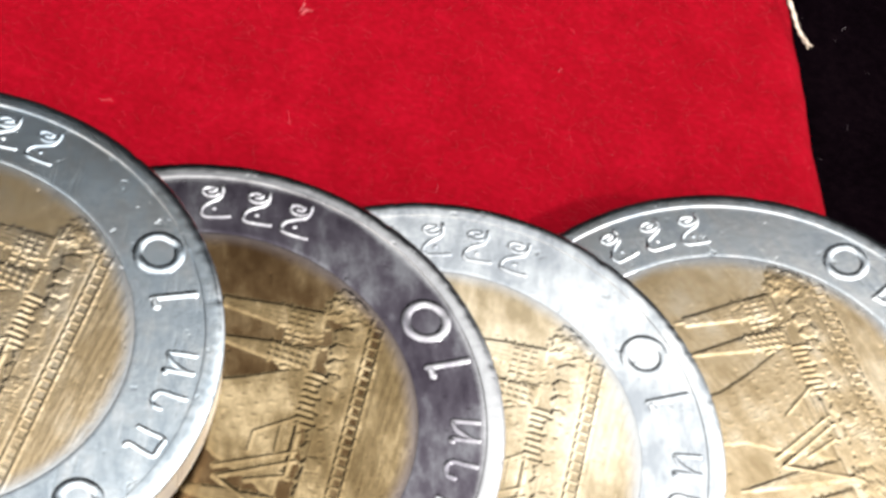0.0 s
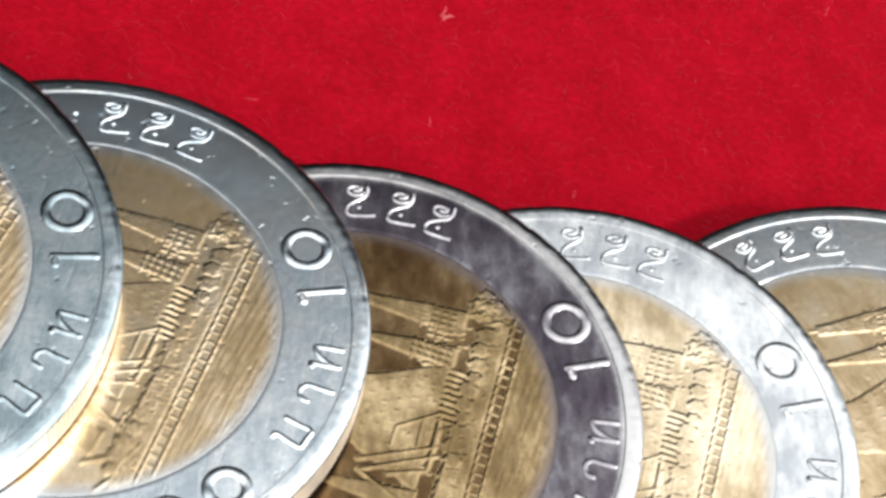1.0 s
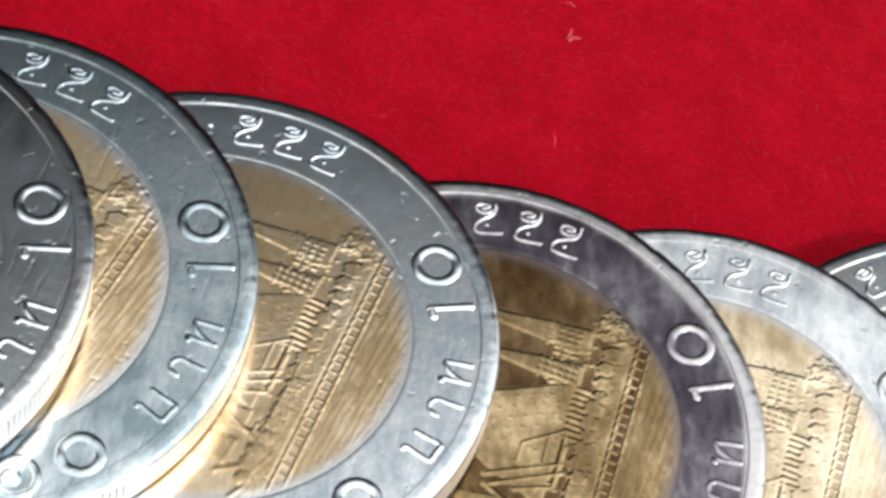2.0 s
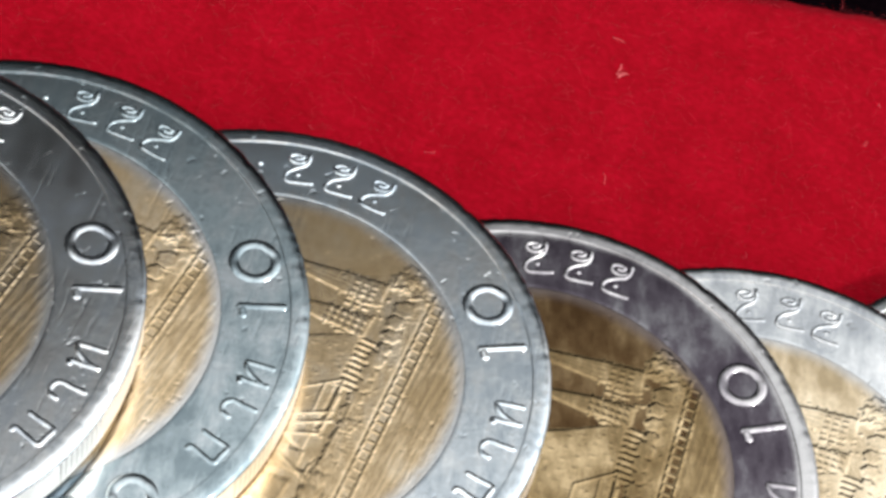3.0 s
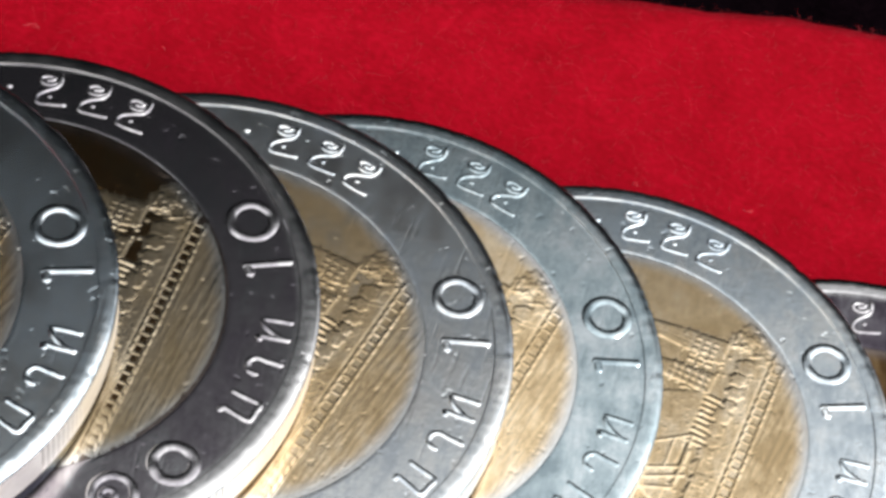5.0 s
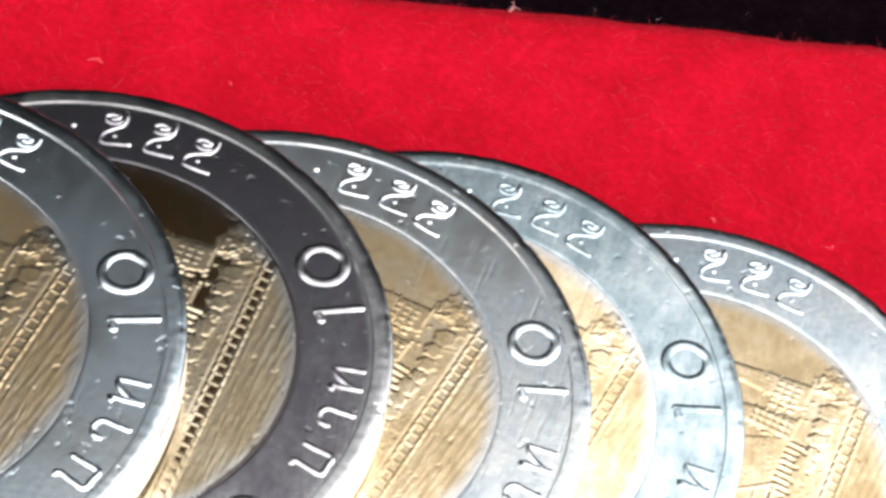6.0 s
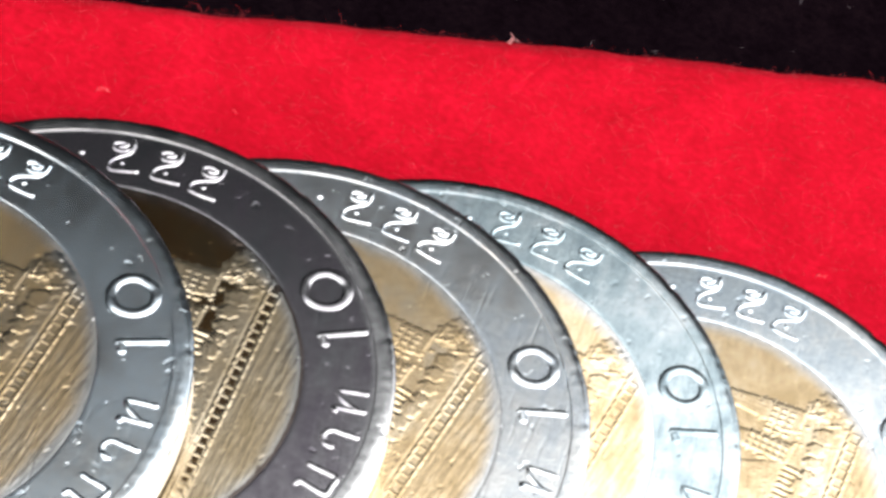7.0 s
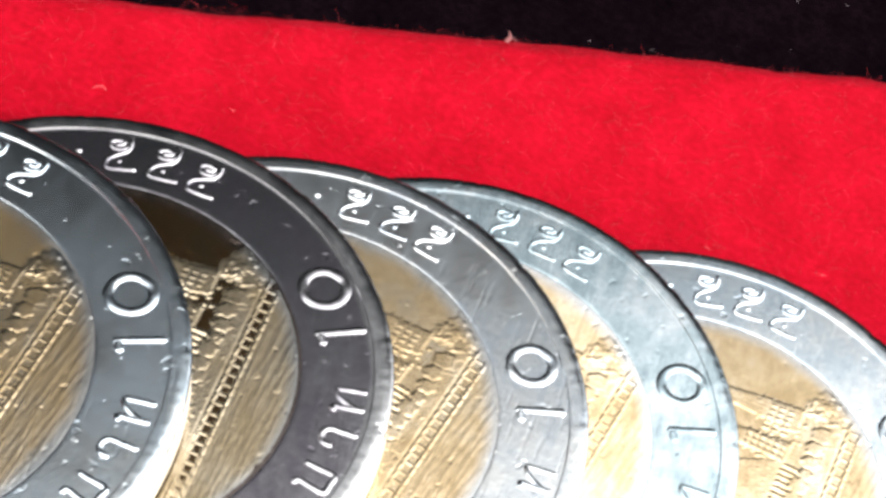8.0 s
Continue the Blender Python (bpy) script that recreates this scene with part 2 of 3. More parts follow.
def add_stroke(bm, line, width, height, z, closed=False):
    """A raised bar with a rounded back that follows a line on the coin's face, in metres."""
    n = len(line)
    rings = []
    prof = [(-1.08, -0.1), (-0.90, 0.55), (-0.70, 0.94), (0.0, 1.0), (0.70, 0.94), (0.90, 0.55), (1.08, -0.1)]
    for i, q in enumerate(line):
        a = line[(i - 1) % n] if closed or i > 0 else q
        b = line[(i + 1) % n] if closed or i < n - 1 else q
        d = (b - a).normalized()
        side = Vector((-d.y, d.x, 0))
        worn = height * (0.9 + 0.45 * noise.noise(Vector((q.x * 2600, q.y * 2600, 4))))
        rings.append([bm.verts.new(Vector((q.x, q.y, z)) + side * (w * width / 2) + Vector((0, 0, h * worn))) for w, h in prof])
    if not closed:
        for end, sign in ((0, -1), (-1, 1)):
            q = line[end]
            d = (line[1] - line[0]).normalized() if end == 0 else (line[-1] - line[-2]).normalized()
            tip = Vector((q.x, q.y, z)) + d * (sign * width * 0.45)
            v = bm.verts.new(tip + Vector((0, 0, -0.25 * height)))
            v2 = bm.verts.new(tip * 1.0 - d * (sign * width * 0.12) + Vector((0, 0, 0.6 * height)))
            r = rings[end]
            order = r if end == -1 else r[::-1]
            bm.faces.new((order[0], v, v2, order[1]))
            bm.faces.new((order[1], v2, order[2]))
            bm.faces.new((order[2], v2, order[3]))
            bm.faces.new((order[3], v2, order[4]))
            bm.faces.new((order[4], v2, order[5]))
            bm.faces.new((order[5], v2, v, order[6]))
    for i in range(n if closed else n - 1):
        a, b = rings[i], rings[(i + 1) % n]
        for j in range(len(prof) - 1):
            bm.faces.new((a[j], b[j], b[j + 1], a[j + 1]))


# ---------------------------------------------------------------- coin
COIN_R, CORE_R, THICK, FIELD = 13.0, 9.25, 2.15, -0.085


NICKS = [(random.Random(40 + i).uniform(0, 2 * math.pi), random.Random(90 + i).uniform(0.004, 0.022)) for i in range(70)]


def nick_at(a):
    """Depth of the small dents along the rim at an angle."""
    return sum(d * math.exp(-((a - b) / 0.009) ** 2) for b, d in NICKS)


def revolve(profile, seg, radius_at=None, wear=0.0):
    """Verts and faces of a turned profile of (r, z, reeded) in millimetres, closed into a ring."""
    verts, faces = [], []
    n = len(profile)
    for i in range(seg):
        a = 2 * math.pi * i / seg
        nick = nick_at(a) if wear else 0.0
        for r, z, reeded in profile:
            rr = r - radius_at(i, seg) if reeded and radius_at else r
            if wear and r > 12.4 and z > -0.3:
                rr += wear * noise.noise(Vector((math.cos(a) * 22, math.sin(a) * 22, r * 5)))
                z += wear * 0.8 * noise.noise(Vector((math.cos(a) * 40, math.sin(a) * 40, r * 9 + 7)))
                if r > 12.85:
                    rr -= nick
                    z -= nick * 0.8
            verts.append((rr * math.cos(a) * MM, rr * math.sin(a) * MM, z * MM))
    for i in range(seg):
        k = (i + 1) % seg
        for j in range(n):
            l = (j + 1) % n
            faces.append((i * n + j, i * n + l, k * n + l, k * n + j))
    return verts, faces


def reed_depth(i, seg):
    """Stretches of reeding with plain stretches between, four steps to a groove."""
    if (i * 28 // seg) % 2:
        return 0.015
    return 0.24 if i % 4 == 0 else 0.0


def build_ring(parent):
    face = [
        (9.252, -0.34, 0), (9.252, FIELD - 0.002, 0), (9.28, FIELD + 0.001, 0), (9.45, FIELD, 0), (10.6, FIELD + 0.01, 0), (12.0, FIELD, 0), (12.25, FIELD, 0), (12.268, FIELD, 0),
        (12.271, FIELD + 0.002, 0), (12.293, -0.004, 0), (12.296, -0.0005, 0), (12.302, 0.0, 0), (12.34, 0.0, 0), (12.62, 0.0, 0), (12.78, -0.006, 0), (12.93, -0.028, 0),
        (13.03, -0.070, 0), (13.10, -0.14, 0), (13.13, -0.22, 0), (13.135, -0.32, 0), (13.08, -0.36, 0), (12.95, -0.36, 0), (12.95, -2.0, 0), (12.6, -2.15, 0), (9.255, -2.1, 0),
    ]
    v, f = revolve(face, 540, None, 0.010)
    ring = data_object("ring", v, f, STEEL, parent, "silver-grey cupronickel outer ring with raised rim")
    edge = [(12.92, -0.34, 0), (13.06, -0.345, 0), (13.115, -0.36, 0), (13.12, -0.40, 1), (13.12, -1.86, 1), (13.09, -1.94, 0), (12.95, -2.06, 0), (12.92, -2.06, 0)]
    v, f = revolve(edge, 1000, reed_depth)
    data_object("reeded_edge", v, f, EDGE, parent, "bright worn edge with fine reeding")
    return ring


def polar(r, deg):
    a = radians(deg)
    return Vector((r * math.cos(a), r * math.sin(a), 0))


def glyph(bm, r, deg, strokes, flip, width=0.2, height=0.16):
    """Strokes in millimetres, x along the rim and y to the letter's top. flip: the tops point to the middle."""
    out = polar(1, deg)
    along = Vector((out.y, -out.x, 0))
    if flip:
        out, along, origin = -out, -along, polar(r, deg)
    else:
        origin = polar(r, deg)
    for s in strokes:
        line = [(origin + along * p.x + out * p.y) * MM for p in smooth_line([(*c, 0) for c in s])]
        add_stroke(bm, line, width * MM, height * MM, FIELD * MM)


def ring_shape(bm, r, deg, rx, ry, width, height):
    o = polar(r, deg)
    line = [Vector((o.x + rx * math.cos(a), o.y + ry * math.sin(a), 0)) * MM for a in (2 * math.pi * i / 28 for i in range(28))]
    add_stroke(bm, line, width * MM, height * MM, FIELD * MM, True)


FIVE = [
    [(0.27, 0.94), (0.31, 0.55), (0.18, 0.20), (-0.18, -0.04), (-0.50, -0.31), (-0.62, -0.62), (-0.48, -0.88), (0.09, -0.87), (0.68, -0.80)],
    [(0.27, 0.49), (-0.05, 0.27), (-0.44, 0.30), (-0.60, 0.56), (-0.36, 0.74), (-0.02, 0.72), (-0.06, 0.55), (-0.30, 0.50)],
    [(-0.10, -0.44), (-0.01, -0.42)],
]
ONE = [[(0.0, -1.0), (0.0, 0.0), (0.0, 0.98)], [(-0.1, 0.84), (-0.3, 0.82), (-0.52, 0.80)]]
THO = [[(-0.62, 0.56), (-0.42, 0.62), (-0.44, 0.0), (-0.44, -0.62)], [(-0.44, -0.36), (0.0, 0.36), (0.40, 0.60)], [(0.46, 0.62), (0.48, 0.0), (0.48, -0.62)]]
AA = [[(-0.48, 0.16), (-0.36, 0.52), (0.06, 0.64), (0.34, 0.40), (0.34, -0.1), (0.34, -0.70)]]
BO = [[(-0.62, 0.62), (-0.40, 0.56), (-0.43, -0.1), (-0.43, -0.62), (0.05, -0.66), (0.50, -0.62), (0.50, 0.0), (0.50, 0.66)]]


def build_lettering(ring):
    spots = [(11.0, 89.5), (10.97, 78.9), (10.95, 69.0)]
    for r, d in spots:
        bm = bmesh.new()
        glyph(bm, r, d, FIVE, False, 0.205, 0.062)
        mesh_object("thai_numeral", bm, STEEL, ring)
    bm = bmesh.new()
    spot = polar(11.0, 99.3)
    bmesh.ops.create_icosphere(bm, subdivisions=2, radius=0.16 * MM)
    bmesh.ops.scale(bm, vec=(1, 1, 0.6), verts=bm.verts)
    bmesh.ops.translate(bm, vec=(spot.x * MM, spot.y * MM, FIELD * MM), verts=bm.verts)
    mesh_object("raised_dot", bm, STEEL, ring)
    bm = bmesh.new()
    ring_shape(bm, 10.98, 28.4, 0.92, 0.92, 0.46, 0.055)
    mesh_object("numeral_zero", bm, STEEL, ring)
    bm = bmesh.new()
    glyph(bm, 11.02, 16.0, ONE, True, 0.36, 0.05)
    mesh_object("numeral_one", bm, STEEL, ring)
    for strokes, r, d in ((THO, 11.35, -1.8), (AA, 11.3, -11.8), (BO, 11.3, -23.0)):
        bm = bmesh.new()
        glyph(bm, r, d, strokes, True, 0.27, 0.05)
        mesh_object("thai_letter", bm, STEEL, ring)
    bm = bmesh.new()
    ring_shape(bm, 11.1, -43.0, 0.84, 0.84, 0.50, 0.05)
    mesh_object("thai_numeral", bm, STEEL, ring)
    bm = bmesh.new()
    ring_shape(bm, 11.1, -57.5, 0.86, 0.86, 0.40, 0.05)
    ring_shape(bm, 11.1, -58.5, 0.28, 0.28, 0.30, 0.05)
    mesh_object("thai_numeral", bm, STEEL, ring)


# the struck picture: x to the coin's right, y to its top, in millimetres
UP = radians(167.0)


def seg_dist(X, Y, a, b):
    ax, ay, bx, by = *a, *b
    dx, dy = bx - ax, by - ay
    u = np.clip(((X - ax) * dx + (Y - ay) * dy) / (dx * dx + dy * dy + 1e-9), 0, 1)
    return np.hypot(X - ax - u * dx, Y - ay - u * dy)


def bar(H, X, Y, a, b, w, h):
    """A rounded raised line."""
    d = seg_dist(X, Y, a, b)
    np.maximum(H, h * np.clip(1 - (d / (1.2 * w)) ** 2, 0, 1) ** 1.4, out=H)


def slab(H, X, Y, x0, y0, x1, y1, h, soft=0.12):
    """A raised block with sloping edges, laid on what is there."""
    d = np.minimum(np.minimum(X - x0, x1 - X), np.minimum(Y - y0, y1 - Y))
    H += h * np.clip(d / soft, 0, 1)


def blob(H, X, Y, cx, cy, rx, ry, h):
    q = ((X - cx) / rx) ** 2 + ((Y - cy) / ry) ** 2
    H += h * np.sqrt(np.clip(1 - q, 0, 1))


def raise_to(H, d, h, soft=0.06):
    """Lift the ground by h where the signed distance d is positive, with a sloping edge."""
    H += h * np.clip(d / soft, 0, 1)


def tower(X, Y, cx, top, base, half_top, half_base):
    """Signed inside distance of a tower that widens downwards."""
    u = np.clip((top - Y) / (top - base), 0, 1)
    half = half_top + (half_base - half_top) * u
    return np.minimum(np.minimum(half - np.abs(X - cx), top - Y), Y - base)


def relief(X, Y):
    rng = np.random.RandomState(5)
    H = np.zeros_like(X)
    ripple = 0.10 * np.sin(X * 5.1) + 0.07 * np.sin(X * 9.7 + Y * 4) + 0.05 * np.sin(Y * 11.3)
    # banks: one sheet a step above the open sky
    land = np.minimum(np.minimum(6.3 - X + 0.04 * np.sin(Y * 9), X + 7.6), np.minimum(-5.05 - Y + ripple * 0.5, Y + 5.85))
    raise_to(H, land, 0.11)
    # a hedge of round crowns stands along the bank, each a step above the next
    for i in range(17):
        x = -6.6 + i * 0.74 + 0.12 * rng.rand()
        cy, r = -5.02 + 0.22 * rng.rand(), 0.36 + 0.16 * rng.rand()
        q = np.hypot(X - x, (Y - cy) * (0.8 + 0.3 * rng.rand())) + 0.035 * np.sin(6 * np.arctan2(Y - cy, X - x) + i)
        crown = np.clip((r - q) / 0.09, 0, 1)
        np.maximum(H, (0.16 + 0.08 * rng.rand()) * crown, out=H)
    # the great tower, with dotted storeys
    great = np.minimum(np.minimum(1.55 + 0.47 * np.clip(0.1 - Y, 0, 9) + ripple * 0.3 - 0.16 * np.clip(Y, 0, 9) - np.abs(X), 8.2 - Y), Y + 3.8)
    raise_to(H, great, 0.12)
    for i in range(18):
        y = -3.3 + i * 0.62
        half = 1.5 + 0.47 * max(0.1 - y, 0) - 0.16 * max(y, 0) - 0.15
        if half < 0.1:
            continue
        bar(H, X, Y, (-half, y - 0.22), (half, y - 0.22), 0.05, 0.13)
        n = max(2, int(half * 3.4))
        for k in range(n):
            x = -half + (k + 0.5) * 2 * half / n
            bar(H, X, Y, (x, y - 0.08), (x, y + 0.10), 0.07, 0.14 + 0.05 * rng.rand())
    # two slender towers at the right, and their fellows at the left
    for cx, top, base, a, b in ((5.65, 0.75, -3.9, 0.28, 0.72), (3.75, 0.9, -3.9, 0.12, 0.62), (-5.6, 0.6, -3.9, 0.28, 0.7), (-3.9, 0.8, -3.9, 0.12, 0.6)):
        t = tower(X, Y, cx, top, base, a, b)
        raise_to(H, t + 0.012 * np.sin(Y * 14), 0.15)
        for s in (-0.7, -0.35, 0.05, 0.4, 0.75):
            x = cx + s * b
            bar(H, X, Y, (cx + s * a, top - 0.4), (x, base + 1.7), 0.04, 0.20)
        for k in range(5):
            y = base + 0.25 + k * 0.42
            bar(H, X, Y, (cx - b * 0.9, y), (cx + b * 0.9, y + 0.05), 0.05, 0.15)
        bar(H, X, Y, (cx, top - 0.2), (cx + 0.03, top + 0.35), 0.06, 0.13)
    # rows of lit windows at the towers' foot
    for ix in range(3):
        for iy in range(6):
            x, y = 3.45 + ix * 0.34 - 0.02 * iy, -1.95 - iy * 0.33
            bar(H, X, Y, (x - 0.05, y - 0.04), (x + 0.06, y + 0.05), 0.085, 0.24 + 0.16 * rng.rand())
    for ix in range(5):
        for iy in range(3):
            x, y = 4.65 + ix * 0.32, -2.5 - iy * 0.42
            bar(H, X, Y, (x, y - 0.1), (x, y + 0.1), 0.065, 0.20 + 0.16 * rng.rand())
    # a row of short posts and a bank of clipped trees
    for i in range(9):
        x = 3.1 - i * 0.33
        bar(H, X, Y, (x, -3.86), (x - 0.04, -4.5 - 0.06 * (i % 3)), 0.10, 0.22)
    for cx, cy, rx, ry, h in ((4.5, -5.0, 0.75, 0.55, 0.10), (3.5, -5.2, 0.8, 0.5, 0.10), (2.4, -5.0, 0.7, 0.45, 0.09), (1.2, -4.95, 0.75, 0.4, 0.08), (5.4, -5.3, 0.5, 0.45, 0.06)):
        blob(H, X, Y, cx, cy, rx, ry, 0.45 * h)
    # big tree at the right-hand end, with lobed outline
    for cx, cy, r, h in ((6.65, -4.35, 0.62, 0.10), (7.25, -4.65, 0.62, 0.11), (6.75, -5.1, 0.70, 0.10), (6.15, -5.3, 0.55, 0.07), (7.0, -5.35, 0.45, 0.07)):
        q = np.hypot(X - cx, Y - cy) + 0.06 * np.sin(9 * np.arctan2(Y - cy, X - cx))
        raise_to(H, r - q, h * 0.8, 0.10)
    for i in range(16):
        a, r = rng.rand() * 6.28, 0.85 * math.sqrt(rng.rand())
        x, y = 6.75 + r * math.cos(a), -4.8 + r * math.sin(a)
        t = rng.rand() * 3.1
        bar(H, X, Y, (x, y), (x + 0.2 * math.cos(t), y + 0.2 * math.sin(t)), 0.08, 0.22 + 0.08 * rng.rand())
    # river hall with its slanting roofs
    roof = ((-0.47, -2.25, 0.80, -3.98), (-0.47, -2.25, -1.47, -2.23), (0.32, -3.30, -1.24, -3.36), (0.80, -3.98, -1.66, -4.03), (-2.54, -1.04, -0.97, -4.14),
            (-3.05, -1.20, -1.42, -4.25), (0.58, -4.78, -3.27, -4.72), (-0.06, -4.09, -2.23, -4.04), (-2.23, -4.04, -2.85, -2.49), (-3.1, -1.3, -4.6, -4.5))
    for x0, y0, x1, y1 in roof:
        bar(H, X, Y, (x0, y0), (x1, y1), 0.10, 0.24)
    for i in range(6):
        x = -1.5 - i * 0.42
        bar(H, X, Y, (x, -4.75), (x + 0.12, -5.35), 0.07, 0.19)
    # palms and sheds at the left-hand end
    for x0, y0, x1, y1 in ((-5.22, -3.79, -6.26, -3.67), (-6.75, -3.57, -5.93, -4.74), (-7.87, -4.57, -6.92, -5.04), (-4.4, -3.9, -4.0, -5.4), (-5.0, -5.5, -6.4, -5.0)):
        bar(H, X, Y, (x0, y0), (x1, y1), 0.09, 0.21)
    for i in range(9):
        a = radians(200 + i * 20)
        bar(H, X, Y, (-4.9 + 0.25 * math.cos(a), -4.3 + 0.25 * math.sin(a)), (-4.9 + math.cos(a), -4.3 + 0.9 * math.sin(a)), 0.06, 0.19)
    # leaves and small mouldings
    for i in range(230):
        x, y = -7.2 + 13.2 * rng.rand(), -5.75 + 0.95 * rng.rand()
        if i > 150:
            x, y = -2.6 + 8.6 * rng.rand(), -4.2 + 1.6 * rng.rand()
        s = 0.06 + 0.10 * rng.rand()
        d = np.hypot(X - x, Y - y)
        np.maximum(H, (0.10 + 0.12 * rng.rand()) * np.clip(1 - (d / s) ** 2, 0, 1), out=H)
    # faint hand-cut unevenness on all that is raised
    H += np.where(H > 0.04, 0.005 * np.sin(X * 13 + 2 * np.sin(Y * 7)) * np.sin(Y * 15 + np.sin(X * 5)), 0)
    # quay wall: two rails with rungs, and the river
    bar(H, X, Y, (-8.5, -5.98), (7.6, -6.00), 0.035, 0.13)
    bar(H, X, Y, (-8.5, -6.58), (7.6, -6.54), 0.040, 0.15)
    for i in range(30):
        x = -7.9 + i * 0.52 + 0.05 * rng.rand()
        bar(H, X, Y, (x + 0.08, -5.99), (x + 0.38, -6.00), 0.055, 0.17 + 0.12 * rng.rand())
        bar(H, X, Y, (x + 0.10, -6.56), (x + 0.42, -6.55), 0.060, 0.20 + 0.12 * rng.rand())
        bar(H, X, Y, (x, -6.06), (x - 0.03, -6.50), 0.045, 0.08 + 0.08 * rng.rand())
    # the river: wavering, broken lines
    wob = 0.035 * np.sin(X * 1.3) + 0.024 * np.sin(X * 3.1 + 1.0)
    for i in range(10):
        y = -6.84 - 0.235 * i
        d = np.abs(Y - y - wob * 0.6 * (0.7 + 0.8 * np.sin(i * 2.1)) - 0.008 * np.sin(X * 2.3 + 4 * i))
        fade = np.clip(0.6 + 0.6 * np.sin(X * (0.7 + 0.13 * i) + i * 1.9) + 0.3 * np.sin(X * 3.7 + i), 0.0, 1)
        np.maximum(H, (0.10 * fade) * np.clip(1 - (d / 0.055) ** 2, 0, 1) ** 1.2, out=H)
        np.maximum(H, 0.045 * np.clip(1 - (np.abs(d - 0.11) / 0.04) ** 2, 0, 1), out=H)
    return H


def build_core(parent):
    # finer where the coins lie open, coarser where their neighbours cover them
    ax = np.concatenate([np.linspace(-CORE_R, -3.0, 50, endpoint=False), np.linspace(-3.0, CORE_R, 280)])
    ay = np.concatenate([np.linspace(-CORE_R, -6.0, 34, endpoint=False), np.linspace(-6.0, CORE_R, 340)])
    nx, ny = len(ax), len(ay)
    gx, gy = np.meshgrid(ax, ay, indexing="ij")
    # bend the square grid into a disc
    big = np.maximum(np.abs(gx), np.abs(gy))
    far = np.hypot(gx, gy)
    k = np.where(far > 1e-9, big / np.maximum(far, 1e-9), 1.0)
    gx, gy = gx * k, gy * k
    r = np.hypot(gx, gy)
    ux, uy = math.cos(UP), math.sin(UP)
    Y = gx * ux + gy * uy
    X = gx * uy - gy * ux
    H = 0.12 * relief(X, Y) * np.clip((9.08 - r) / 0.15, 0, 1)
    H[1:-1, 1:-1] = 0.52 * H[1:-1, 1:-1] + 0.12 * (H[2:, 1:-1] + H[:-2, 1:-1] + H[1:-1, 2:] + H[1:-1, :-2])
    z = FIELD + np.minimum(H, 0.36) - np.clip((r - 9.2) / 0.05, 0, 1) * 0.003
    verts = np.stack([gx * MM, gy * MM, z * MM], -1).reshape(-1, 3)
    idx = np.arange(nx * ny).reshape(nx, ny)
    quads = np.stack([idx[:-1, :-1], idx[1:, :-1], idx[1:, 1:], idx[:-1, 1:]], -1).reshape(-1, 4)
    up = (H[:-1, :-1] + H[1:, :-1] + H[1:, 1:] + H[:-1, 1:]).reshape(-1) > 1e-4
    core = None
    for name, mask, label in (("core", ~up, "golden aluminium-bronze centre"), ("temple_relief", up, "struck relief of a riverside temple")):
        f = quads[mask]
        used, inv = np.unique(f, return_inverse=True)
        ob = data_object(name, verts[used].tolist(), inv.reshape(-1, 4).tolist(), BRONZE, parent if core is None else core, label)
        core = core or ob
    return core


def build_coin():
    coin = new("coin")
    ring = build_ring(coin)
    build_lettering(ring)
    build_core(coin)
    return coin


# resting poses, each coin leaning on its neighbour
COINS = [
    (0.03668, 0.00238, 0.00661, -16.11, -11.26, 29.46),
    (0.02208, -0.00128, 0.00569, -5.57, -14.44, 0.87),
    (0.01146, -0.00138, 0.00561, -6.53, -13.00, 1.18),
    (-0.00124, 0.00070, 0.00477, -7.00, -15.10, -4.25),
    (-0.01234, 0.00101, 0.00453, -4.41, -14.02, -9.49),
    (-0.01967, -0.00042, 0.00556, -6.55, -14.23, -9.79),
    (-0.02846, -0.00128, 0.00599, -9.63, -13.17, 1.03),
    (-0.03697, -0.00367, 0.00669, -8.38, -15.30, -4.44),
]
first = build_coin()
tagged(first, "worn two-tone coin, silver ring, golden centre, leaning on its neighbour", "coin", "row of overlapping coins")
first.matrix_basis = pose(*COINS[0])
coins = [first] + [copy_thing(first, pose(*c)) for c in COINS[1:]]
# coins 2 and 6 get the metals with dark reflections in their colour
TONES = {1: (STEEL_GREY, BRONZE_GREY), 2: (STEEL_DARK_SHADE, BRONZE_SHADE), 6: (STEEL_SHADE, BRONZE_SHADE), 3: (STEEL_BLUE, BRONZE), 7: (STEEL_BLUE, BRONZE), 4: (STEEL_TEAL, BRONZE)}
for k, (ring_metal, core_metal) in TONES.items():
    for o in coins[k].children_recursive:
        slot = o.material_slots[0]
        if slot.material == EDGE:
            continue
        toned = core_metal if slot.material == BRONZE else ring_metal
        # relief and lettering of the dark coins stay paler, as painted glints
        if core_metal == BRONZE_SHADE and o.name.startswith("temple_relief"):
            toned = BRONZE_GLINT if k == 2 else BRONZE_GREY
        elif core_metal == BRONZE_SHADE and o.parent.name.startswith("ring"):
            toned = STEEL_GLINT
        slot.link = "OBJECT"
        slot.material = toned
